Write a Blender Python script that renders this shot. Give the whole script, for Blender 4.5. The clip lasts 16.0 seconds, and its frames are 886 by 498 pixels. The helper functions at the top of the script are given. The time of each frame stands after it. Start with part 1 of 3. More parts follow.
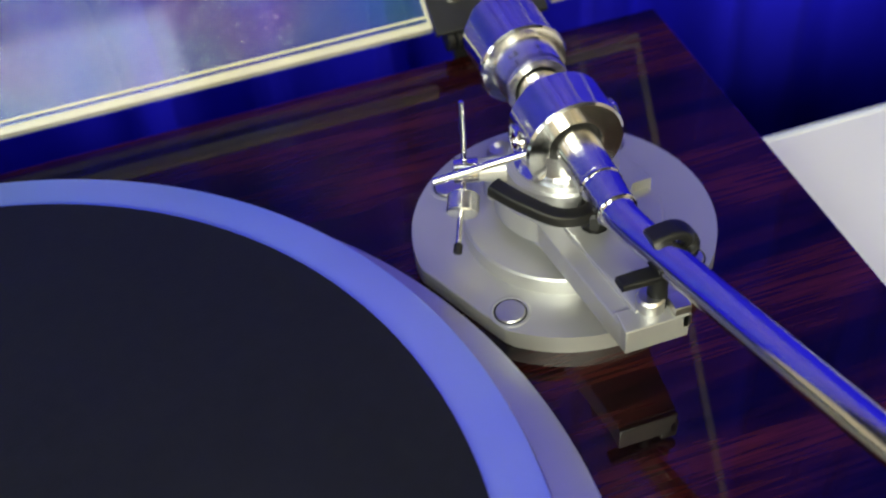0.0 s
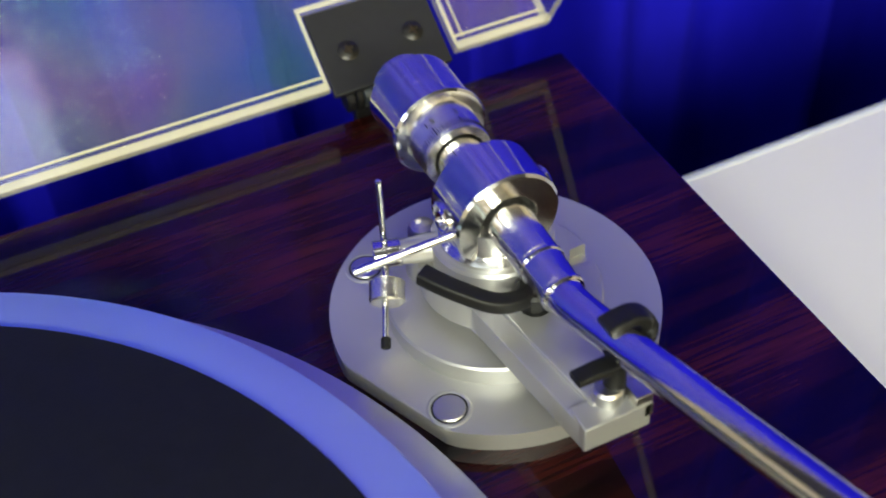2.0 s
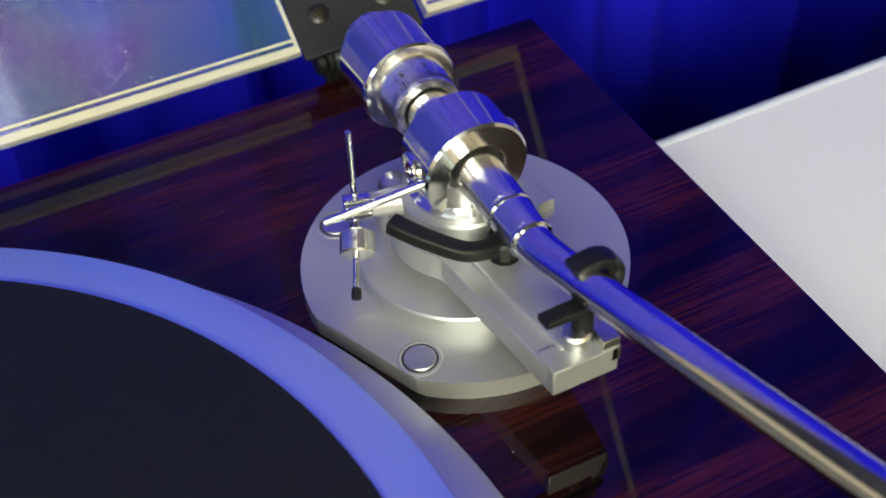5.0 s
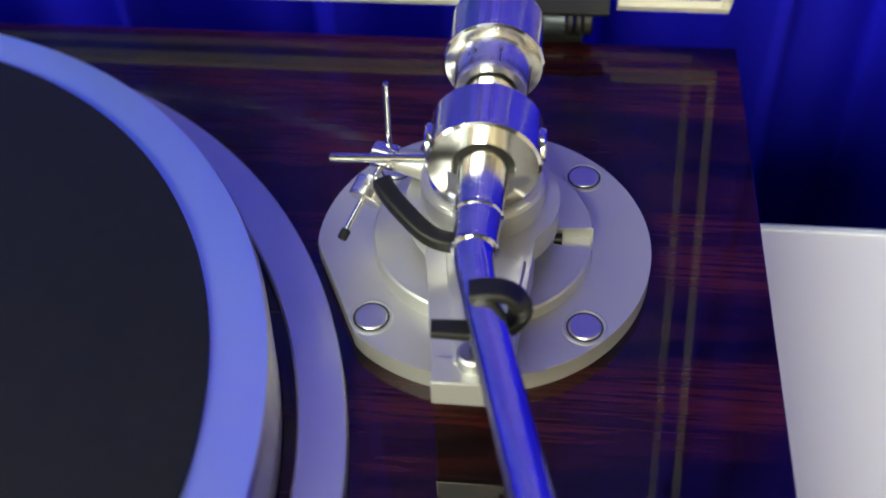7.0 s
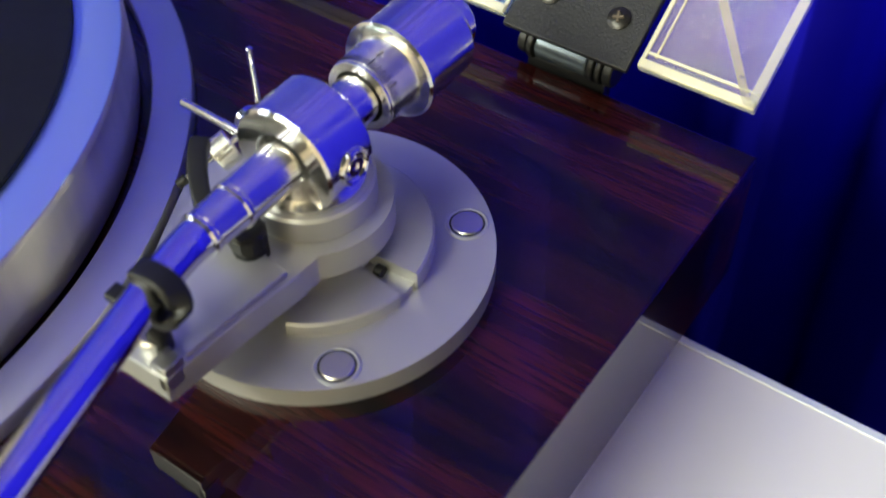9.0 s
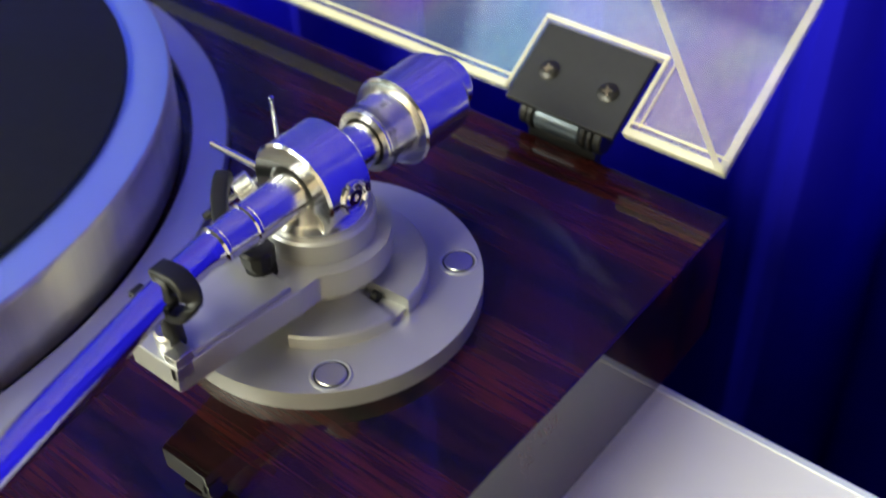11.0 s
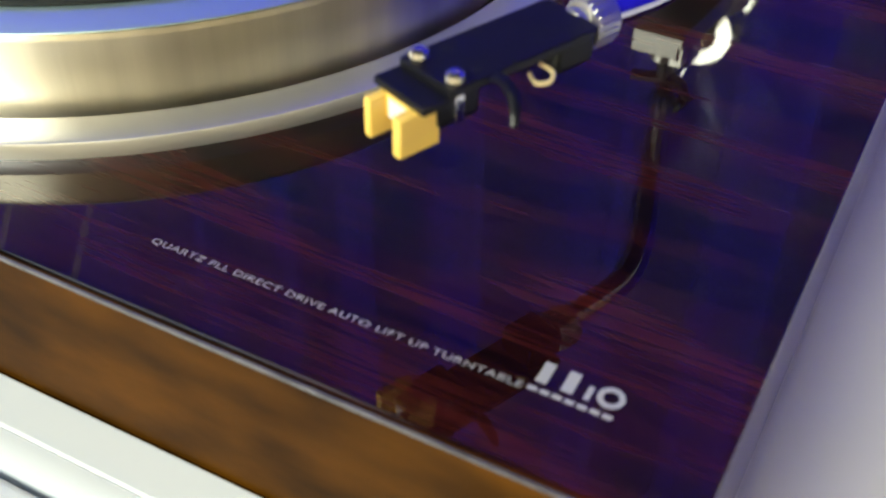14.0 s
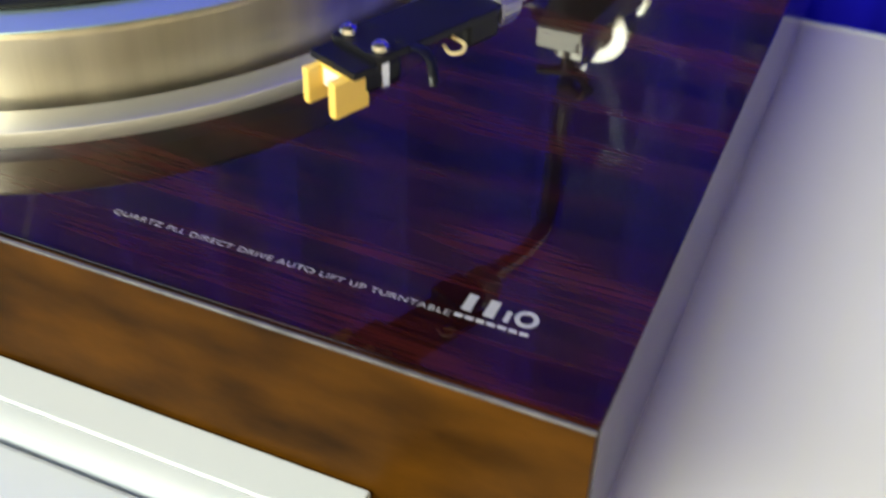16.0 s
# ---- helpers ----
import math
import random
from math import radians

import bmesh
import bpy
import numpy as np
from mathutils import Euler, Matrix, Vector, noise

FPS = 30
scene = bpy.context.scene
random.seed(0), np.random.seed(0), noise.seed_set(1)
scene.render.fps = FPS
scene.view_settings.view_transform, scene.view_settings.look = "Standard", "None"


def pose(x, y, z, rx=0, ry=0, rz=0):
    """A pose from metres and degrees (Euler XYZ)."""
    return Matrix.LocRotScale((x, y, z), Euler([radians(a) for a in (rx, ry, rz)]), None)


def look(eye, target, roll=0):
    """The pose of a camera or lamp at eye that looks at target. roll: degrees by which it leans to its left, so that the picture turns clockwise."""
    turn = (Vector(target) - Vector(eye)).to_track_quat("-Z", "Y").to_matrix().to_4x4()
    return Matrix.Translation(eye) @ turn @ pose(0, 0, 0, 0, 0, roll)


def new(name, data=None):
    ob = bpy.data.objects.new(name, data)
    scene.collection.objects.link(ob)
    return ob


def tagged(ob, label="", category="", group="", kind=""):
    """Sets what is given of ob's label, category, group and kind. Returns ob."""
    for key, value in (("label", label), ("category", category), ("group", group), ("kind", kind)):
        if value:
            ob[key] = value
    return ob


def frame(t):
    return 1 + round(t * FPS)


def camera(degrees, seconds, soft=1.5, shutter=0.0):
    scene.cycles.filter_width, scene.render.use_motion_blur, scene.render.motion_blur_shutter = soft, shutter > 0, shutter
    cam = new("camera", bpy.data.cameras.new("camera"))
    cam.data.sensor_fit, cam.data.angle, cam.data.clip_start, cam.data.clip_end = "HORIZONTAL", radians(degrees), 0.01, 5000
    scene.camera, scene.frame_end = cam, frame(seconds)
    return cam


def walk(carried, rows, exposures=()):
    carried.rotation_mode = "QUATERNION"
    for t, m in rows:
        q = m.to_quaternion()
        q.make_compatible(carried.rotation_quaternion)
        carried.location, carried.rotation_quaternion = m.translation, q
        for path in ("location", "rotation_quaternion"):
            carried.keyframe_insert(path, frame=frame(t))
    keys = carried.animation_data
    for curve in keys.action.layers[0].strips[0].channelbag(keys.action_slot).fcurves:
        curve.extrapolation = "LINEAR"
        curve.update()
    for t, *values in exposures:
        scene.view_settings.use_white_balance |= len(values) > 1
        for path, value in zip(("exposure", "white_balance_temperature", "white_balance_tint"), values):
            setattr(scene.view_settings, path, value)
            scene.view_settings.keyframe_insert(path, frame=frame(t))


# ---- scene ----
# Platter near the origin, top of the plinth at z = 0, the shop floor at z = -0.9.
cam = camera(43.35, 16.0, soft=1.7, shutter=0.5)
cam.data.dof.use_dof, cam.data.dof.focus_distance, cam.data.dof.aperture_fstop = True, 0.315, 11.0
PATH = [  # seconds, eye, target, roll
    (0, (0.1133, -0.1433, 0.2586), (0.1616, 0.0617, 0.0450), -6.24),
    (0.5, (0.1164, -0.1405, 0.2699), (0.1727, 0.0607, 0.0545), -4.07),
    (1, (0.1180, -0.1413, 0.2695), (0.1877, 0.0620, 0.0602), -3.28),
    (1.5, (0.1087, -0.1197, 0.2575), (0.1796, 0.0828, 0.0478), -4.46),
    (2, (0.1146, -0.1036, 0.2492), (0.1938, 0.0933, 0.0372), -4.38),
    (2.5, (0.1141, -0.1069, 0.2457), (0.1973, 0.0856, 0.0312), -3.84),
    (3, (0.1064, -0.1190, 0.2514), (0.1906, 0.0736, 0.0373), -3.37),
    (3.5, (0.1075, -0.1191, 0.2540), (0.1931, 0.0746, 0.0415), -3.33),
    (3.7, (0.1074, -0.1191, 0.2535), (0.1938, 0.0747, 0.0414), -3.37),
    (5.8, (0.1239, -0.1012, 0.2379), (0.2031, 0.0930, 0.0234), -3.98),
    (6, (0.1381, -0.0981, 0.2394), (0.1977, 0.1014, 0.0234), -4.39),
    (6.5, (0.1824, -0.1113, 0.2475), (0.1956, 0.0947, 0.0298), -3.53),
    (7, (0.2259, -0.1259, 0.2452), (0.2004, 0.0760, 0.0248), -2.38),
    (7.5, (0.2597, -0.1013, 0.2422), (0.2069, 0.0926, 0.0194), -1.11),
    (8, (0.2917, -0.0439, 0.2346), (0.2176, 0.1428, 0.0118), -1.83),
    (8.5, (0.3229, -0.0317, 0.2333), (0.2194, 0.1423, 0.0119), -1.94),
    (8.7, (0.3400, -0.0390, 0.2320), (0.2279, 0.1266, 0.0083), -1.40),
    (10.8, (0.3990, -0.0740, 0.2470), (0.2506, 0.0934, 0.0471), -3.00),
    (11, (0.4024, -0.0757, 0.2383), (0.2565, 0.0970, 0.0411), -2.17),
    (11.2, (0.4030, -0.0790, 0.2350), (0.2589, 0.0926, 0.0355), -2.20),
    (11.5, (0.3998, -0.0966, 0.2233), (0.2491, 0.0739, 0.0278), -2.26),
    (12, (0.3749, -0.1246, 0.2322), (0.2272, 0.0422, 0.0313), -1.34),
    (12.5, (0.3402, -0.1672, 0.2170), (0.2077, 0.0073, 0.0121), -1.30),
    (13, (0.3180, -0.2377, 0.1847), (0.1938, -0.0510, -0.0147), -2.41),
    (13.5, (0.3093, -0.2967, 0.1712), (0.2007, -0.0989, -0.0265), -0.52),
    (14, (0.3075, -0.3160, 0.1789), (0.2014, -0.1135, -0.0154), 0.82),
    (14.2, (0.3000, -0.3180, 0.1890), (0.1990, -0.1152, -0.0077), 1.90),
    (14.5, (0.2980, -0.3258, 0.1904), (0.1998, -0.1179, -0.0022), 1.38),
    (15, (0.3037, -0.3387, 0.1883), (0.2021, -0.1245, 0.0044), 0.61),
    (15.5, (0.3142, -0.3529, 0.1934), (0.2169, -0.1342, 0.0125), 1.36),
    (16, (0.3255, -0.3550, 0.1847), (0.2341, -0.1376, -0.0007), 1.45),
]
walk(cam, [(t, look(eye, target, roll)) for t, eye, target, roll in PATH],
     exposures=[(0.0, -0.28), (6.0, -0.30), (8.0, 0.04), (11.5, 0.04), (13.0, -0.18), (16.0, -0.28)])

# ---------------------------------------------------------------- light
world = bpy.data.worlds.new("room_light")
scene.world = world
world.use_nodes = True
world.node_tree.nodes["Background"].inputs[0].default_value = (0.9, 0.88, 1.0, 1)
world.node_tree.nodes["Background"].inputs[1].default_value = 0.01


def area_lamp(name, eye, target, sx, sy, watts, colour):
    data = bpy.data.lights.new(name, "AREA")
    data.shape, data.size, data.size_y, data.energy, data.color = "RECTANGLE", sx, sy, watts, colour
    ob = new(name, data)
    ob.matrix_world = look(eye, target)
    return ob


WARM = (0.94, 0.985, 0.82)
area_lamp("ceiling_lamp", (-0.55, -2.1, 1.55), (0.2, 0.1, 0.0), 1.9, 0.65, 124, WARM)
# cool fill added on the left to lighten the metal; no known source
area_lamp("side_fill", (-1.45, -0.75, 0.75), (0.2, 0.0, 0.0), 0.7, 0.5, 7, (0.80, 0.90, 1.0))
area_lamp("ceiling_panel", (-0.47, -0.20, 1.86), (-0.47, -0.19, 0.0), 1.1, 0.42, 3.6, (0.84, 0.94, 1.0))
area_lamp("wall_lamp", (0.0, -2.15, 1.82), (0.0, -3.1, 0.9), 3.6, 0.2, 200, (0.98, 0.90, 0.57))


# ---------------------------------------------------------------- materials
def material(name, colour, rough=0.5, metal=0.0, coat=0.0, coat_rough=0.03, vary=0.0, scale=40.0, stretch=(1, 1, 1), bump=0.0,
             bump_scale=400.0, rough_vary=0.0, sheen=0.0, spec=0.5):
    m = bpy.data.materials.new(name)
    m.use_nodes = True
    nt = m.node_tree
    b = nt.nodes["Principled BSDF"]
    b.inputs["Base Color"].default_value = (*colour, 1)
    b.inputs["Roughness"].default_value = rough
    b.inputs["Metallic"].default_value = metal
    b.inputs["Coat Weight"].default_value = coat
    b.inputs["Coat Roughness"].default_value = coat_rough
    b.inputs["Sheen Weight"].default_value = sheen
    b.inputs["Specular IOR Level"].default_value = spec
    co = nt.nodes.new("ShaderNodeTexCoord")
    mp = nt.nodes.new("ShaderNodeMapping")
    mp.inputs["Scale"].default_value = stretch
    nt.links.new(co.outputs["Object"], mp.inputs["Vector"])
    if vary or rough_vary:
        n = nt.nodes.new("ShaderNodeTexNoise")
        n.inputs["Scale"].default_value, n.inputs["Detail"].default_value = scale, 6
        nt.links.new(mp.outputs[0], n.inputs["Vector"])
        if vary:
            r = nt.nodes.new("ShaderNodeValToRGB")
            r.color_ramp.elements[0].position, r.color_ramp.elements[1].position = 0.3, 0.7
            r.color_ramp.elements[0].color = (*[c * (1 - vary) for c in colour], 1)
            r.color_ramp.elements[1].color = (*[min(1, c * (1 + vary)) for c in colour], 1)
            nt.links.new(n.outputs["Fac"], r.inputs[0])
            nt.links.new(r.outputs[0], b.inputs["Base Color"])
        if rough_vary:
            q = nt.nodes.new("ShaderNodeMapRange")
            q.inputs["To Min"].default_value, q.inputs["To Max"].default_value = max(0.02, rough - rough_vary), rough + rough_vary
            nt.links.new(n.outputs["Fac"], q.inputs["Value"])
            nt.links.new(q.outputs[0], b.inputs["Roughness"])
    if bump:
        n2 = nt.nodes.new("ShaderNodeTexNoise")
        n2.inputs["Scale"].default_value, n2.inputs["Detail"].default_value = bump_scale, 4
        nt.links.new(mp.outputs[0], n2.inputs["Vector"])
        u = nt.nodes.new("ShaderNodeBump")
        u.inputs["Strength"].default_value, u.inputs["Distance"].default_value = bump, 0.0005
        nt.links.new(n2.outputs["Fac"], u.inputs["Height"])
        nt.links.new(u.outputs[0], b.inputs["Normal"])
    return m


def turned_metal(m, amount, axis):
    """Fine turning marks round an axis: highlights spread across them."""
    nt = m.node_tree
    tan = nt.nodes.new("ShaderNodeTangent")
    tan.direction_type, tan.axis = "RADIAL", axis
    nt.links.new(tan.outputs[0], nt.nodes["Principled BSDF"].inputs["Tangent"])
    nt.nodes["Principled BSDF"].inputs["Anisotropic"].default_value = amount
    nt.nodes["Principled BSDF"].inputs["Anisotropic Rotation"].default_value = 0.25
    return m


def wood_material():
    """Dark rosewood veneer with long grain along x under a thick clear lacquer."""
    m = material("rosewood_lacquer", (0.05, 0.012, 0.009), 0.4, coat=0.9, coat_rough=0.012, spec=0.05)
    nt = m.node_tree
    b = nt.nodes["Principled BSDF"]
    co = nt.nodes.new("ShaderNodeTexCoord")
    mp = nt.nodes.new("ShaderNodeMapping")
    mp.inputs["Scale"].default_value = (1.1, 10.0, 10.0)
    mp.inputs["Rotation"].default_value = (0, 0, 0.07)
    nt.links.new(co.outputs["Object"], mp.inputs["Vector"])
    broad = nt.nodes.new("ShaderNodeTexNoise")
    broad.inputs["Scale"].default_value, broad.inputs["Detail"].default_value, broad.inputs["Distortion"].default_value = 4.5, 5, 0.6
    nt.links.new(mp.outputs[0], broad.inputs["Vector"])
    mp2 = nt.nodes.new("ShaderNodeMapping")
    mp2.inputs["Scale"].default_value = (2.2, 60.0, 60.0)
    mp2.inputs["Rotation"].default_value = (0, 0, 0.05)
    nt.links.new(co.outputs["Object"], mp2.inputs["Vector"])
    fine = nt.nodes.new("ShaderNodeTexNoise")
    fine.inputs["Scale"].default_value, fine.inputs["Detail"].default_value = 14.0, 8
    nt.links.new(mp2.outputs[0], fine.inputs["Vector"])
    ramp = nt.nodes.new("ShaderNodeValToRGB")
    ramp.color_ramp.elements[0].position, ramp.color_ramp.elements[0].color = 0.40, (0.0028, 0.0010, 0.0013, 1)
    ramp.color_ramp.elements[1].position, ramp.color_ramp.elements[1].color = 0.66, (0.037, 0.0058, 0.0042, 1)
    mid = ramp.color_ramp.elements.new(0.5)
    mid.color = (0.0155, 0.0027, 0.0024, 1)
    nt.links.new(broad.outputs["Fac"], ramp.inputs[0])
    streak = nt.nodes.new("ShaderNodeValToRGB")
    streak.color_ramp.elements[0].position, streak.color_ramp.elements[0].color = 0.37, (0.46, 0.44, 0.47, 1)
    streak.color_ramp.elements[1].position, streak.color_ramp.elements[1].color = 0.65, (1.34, 1.25, 1.18, 1)
    nt.links.new(fine.outputs["Fac"], streak.inputs[0])
    mix = nt.nodes.new("ShaderNodeMix")
    mix.data_type, mix.blend_type = "RGBA", "MULTIPLY"
    mix.inputs[0].default_value = 1.0
    nt.links.new(ramp.outputs[0], mix.inputs[6])
    nt.links.new(streak.outputs[0], mix.inputs[7])
    nt.links.new(mix.outputs[2], b.inputs["Base Color"])
    smear = nt.nodes.new("ShaderNodeTexNoise")
    smear.inputs["Scale"].default_value, smear.inputs["Detail"].default_value = 28.0, 5
    nt.links.new(co.outputs["Object"], smear.inputs["Vector"])
    gloss = nt.nodes.new("ShaderNodeMapRange")
    gloss.inputs["From Min"].default_value, gloss.inputs["From Max"].default_value = 0.45, 0.75
    gloss.inputs["To Min"].default_value, gloss.inputs["To Max"].default_value = 0.004, 0.022
    nt.links.new(smear.outputs["Fac"], gloss.inputs["Value"])
    nt.links.new(gloss.outputs[0], b.inputs["Coat Roughness"])
    return m


def hazed_material(name, milk, mirror):
    """Clear acrylic lid; its milky haze and iridescent reflections are painted in as tint."""
    m = bpy.data.materials.new(name)
    m.use_nodes = True
    nt = m.node_tree
    b = nt.nodes["Principled BSDF"]
    b.inputs["Roughness"].default_value = 0.08
    clear = nt.nodes.new("ShaderNodeBsdfTransparent")
    clear.inputs[0].default_value = (0.93, 0.94, 0.97, 1)
    mixer = nt.nodes.new("ShaderNodeMixShader")
    mixer.inputs[0].default_value = milk
    co = nt.nodes.new("ShaderNodeTexCoord")
    n = nt.nodes.new("ShaderNodeTexNoise")
    n.inputs["Scale"].default_value, n.inputs["Detail"].default_value, n.inputs["Distortion"].default_value = 7.0, 2, 1.4
    nt.links.new(co.outputs["Object"], n.inputs["Vector"])
    r = nt.nodes.new("ShaderNodeValToRGB")
    stops = [(0.30, (0.12, 0.66, 0.74)), (0.41, (0.36, 0.60, 0.95)), (0.50, (0.74, 0.80, 0.95)), (0.60, (0.80, 0.52, 0.86)), (0.70, (0.84, 0.80, 0.55))]
    r.color_ramp.elements[0].position, r.color_ramp.elements[0].color = stops[0][0], (*stops[0][1], 1)
    r.color_ramp.elements[1].position, r.color_ramp.elements[1].color = stops[-1][0], (*stops[-1][1], 1)
    for at, colour in stops[1:-1]:
        r.color_ramp.elements.new(at).color = (*colour, 1)
    nt.links.new(n.outputs["Fac"], r.inputs[0])
    nt.links.new(r.outputs[0], b.inputs["Base Color"])
    nt.links.new(clear.outputs[0], mixer.inputs[1])
    nt.links.new(b.outputs[0], mixer.inputs[2])
    # the polished surface mirrors a little of the room, tinted by the painted colours
    gloss = nt.nodes.new("ShaderNodeBsdfGlossy")
    gloss.inputs["Roughness"].default_value = 0.06
    tint = nt.nodes.new("ShaderNodeMix")
    tint.data_type = "RGBA"
    tint.inputs[0].default_value = 0.55
    tint.inputs[6].default_value = (1, 1, 1, 1)
    nt.links.new(r.outputs[0], tint.inputs[7])
    nt.links.new(tint.outputs[2], gloss.inputs["Color"])
    shine = nt.nodes.new("ShaderNodeMixShader")
    shine.inputs[0].default_value = mirror
    nt.links.new(mixer.outputs[0], shine.inputs[1])
    nt.links.new(gloss.outputs[0], shine.inputs[2])
    nt.links.new(shine.outputs[0], nt.nodes["Material Output"].inputs["Surface"])
    return m


WOOD = wood_material()
# warmer and browner than the plinth top
FASCIA = material("brown_front_veneer", (0.052, 0.0195, 0.0012), 0.45, vary=0.6, scale=24, stretch=(1.0, 2.0, 2.4), spec=0.05)
# pale colour stands in for light caught by the plinth's front bevel
EDGE_GLINT = material("painted_edge_highlight", (0.09, 0.085, 0.10), 0.3, vary=0.5, scale=120, coat=0.5)
HAZED = hazed_material("hazed_acrylic", 0.06, 0.07)
CLEAR = hazed_material("clear_acrylic", 0.028, 0.02)
EDGE = material("acrylic_edge", (0.90, 0.86, 0.62), 0.12, vary=0.06, scale=60, coat=0.6)
_nt = EDGE.node_tree
_clear, _mix = _nt.nodes.new("ShaderNodeBsdfTransparent"), _nt.nodes.new("ShaderNodeMixShader")
_mix.inputs[0].default_value = 0.44
_nt.links.new(_clear.outputs[0], _mix.inputs[1])
_nt.links.new(_nt.nodes["Principled BSDF"].outputs[0], _mix.inputs[2])
_nt.links.new(_mix.outputs[0], _nt.nodes["Material Output"].inputs["Surface"])
WHITE = material("white_gloss_laminate", (0.80, 0.79, 0.75), 0.45, coat=1.0, coat_rough=0.03, vary=0.02, scale=5, bump=0.02, bump_scale=60)
WHITE_METAL = material("white_enamel", (0.64, 0.68, 0.75), 0.28, coat=0.4, vary=0.02, scale=8)
CURTAIN = material("blue_velour", (0.012, 0.009, 0.58), 0.85, vary=0.18, scale=14, stretch=(1, 1, 0.3), bump=0.3, bump_scale=900, spec=0.1)
SATIN = material("satin_aluminium", (0.60, 0.59, 0.57), 0.34, 1.0, vary=0.05, scale=30, bump=0.06, bump_scale=2500, rough_vary=0.05)
CAST = material("bead_blasted_aluminium", (0.50, 0.50, 0.49), 0.38, 0.68, vary=0.05, scale=25, bump=0.12, bump_scale=3000, rough_vary=0.05)
RING = material("satin_ring_aluminium", (0.62, 0.63, 0.65), 0.33, 0.85, vary=0.04, scale=25, bump=0.06, bump_scale=3000, rough_vary=0.04)
# the upright light and dark bands in its colour stand in for room reflections
BRUSHED = turned_metal(material("turned_aluminium", (0.74, 0.70, 0.60), 0.33, 1.0, vary=0.32, scale=30, stretch=(1, 1, 0.03), rough_vary=0.06), 0.85, "Z")
CHROME = material("polished_chrome", (0.78, 0.77, 0.76), 0.07, 1.0, rough_vary=0.03, scale=60)
CHROME_SOFT = turned_metal(material("brushed_chrome", (0.76, 0.75, 0.74), 0.17, 1.0), 0.8, "Y")
DIAL = turned_metal(material("satin_dial", (0.80, 0.79, 0.75), 0.26, 1.0, vary=0.05, scale=200), 0.6, "Y")
POST = turned_metal(material("turned_post", (0.76, 0.75, 0.73), 0.24, 1.0), 0.75, "Z")
BARREL = material("grey_steel", (0.09, 0.11, 0.13), 0.35, 0.7, vary=0.2, scale=200)
RUBBER = material("mat_rubber", (0.0085, 0.0095, 0.011), 0.55, vary=0.15, scale=220, bump=0.15, bump_scale=1500, spec=0.25)
BLACK = material("black_plastic", (0.007, 0.007, 0.007), 0.45, vary=0.2, scale=120, bump=0.1, bump_scale=1500, spec=0.35)
PLATE_BLACK = material("black_crackle_paint", (0.012, 0.012, 0.012), 0.5, vary=0.15, scale=300, bump=0.5, bump_scale=1800)
SHELL = material("black_anodised", (0.004, 0.004, 0.007), 0.34, vary=0.2, scale=200, spec=0.3)
YELLOW = material("yellow_plastic", (0.84, 0.56, 0.13), 0.38, vary=0.04, scale=90, coat=0.2)
PRINT = material("silver_print", (0.46, 0.46, 0.48), 0.35, 0.3)
BLACK_STEEL = material("blackened_steel", (0.030, 0.028, 0.025), 0.32, 0.6, vary=0.2, scale=200)
SCREW = material("bronzed_steel", (0.17, 0.13, 0.08), 0.28, 0.9, vary=0.2, scale=200)
GOLD = material("cream_wire", (0.62, 0.50, 0.28), 0.4)
COPPER = material("red_collar", (0.30, 0.08, 0.05), 0.4, 0.3)
WALL = material("cream_wall_paint", (0.72, 0.66, 0.54), 0.8, vary=0.05, scale=3)
FLOOR = material("beige_carpet", (0.10, 0.085, 0.07), 0.95, vary=0.2, scale=60, bump=0.3)
# unseen ceiling, kept dark so little light bounces down the curtain
CEIL = material("low_bounce_ceiling", (0.06, 0.06, 0.065), 0.9, vary=0.03, scale=4)
# near-black, for shade put into gaps and bores, and for the unseen back board
DARK = material("dark_recess", (0.02, 0.02, 0.02), 0.6)


# ---------------------------------------------------------------- mesh helpers
def finish(name, bm, mats, parent=None, label="", smooth=True, angle=28.0):
    bmesh.ops.recalc_face_normals(bm, faces=bm.faces[:])
    for e in bm.edges:
        flat = any(not f.smooth for f in e.link_faces)
        e.smooth = smooth and not flat and e.calc_face_angle(0.0) < radians(angle)
    me = bpy.data.meshes.new(name)
    bm.to_mesh(me)
    bm.free()
    for m in (mats if isinstance(mats, (list, tuple)) else [mats]):
        me.materials.append(m)
    ob = new(name, me)
    if parent:
        ob.parent = parent
    if label:
        tagged(ob, label)
    return ob


def part(name, bm, mat, parent, label=""):
    return finish(name, bm, mat, parent, label)


def base(name, place, label, category, **more):
    ob = new(name)
    ob.location = place
    ob.empty_display_size = 0.01
    bpy.context.view_layer.update()
    return tagged(ob, label, category, **more)


def lathe(profile, m=Matrix(), n=64, a0=0.0, a1=360.0, closed=True):
    """A profile of (radius, height) turned round z, laid by m."""
    bm = bmesh.new()
    full = abs(a1 - a0) >= 359.9
    steps = n if full else n + 1
    rings = []
    for i in range(steps):
        a = radians(a0 + (a1 - a0) * i / n)
        rings.append([bm.verts.new(m @ Vector((r * math.cos(a), r * math.sin(a), h))) for r, h in profile])
    k = len(profile)
    for i in range(n):
        p, q = rings[i], rings[(i + 1) % steps]
        for j in range(k if closed else k - 1):
            bm.faces.new((p[j], q[j], q[(j + 1) % k], p[(j + 1) % k]))
    if not full and closed:
        bm.faces.new(rings[0])
        bm.faces.new(rings[-1])
    bmesh.ops.remove_doubles(bm, verts=bm.verts[:], dist=1e-6)
    for f in bm.faces:
        f.smooth = True
    return bm


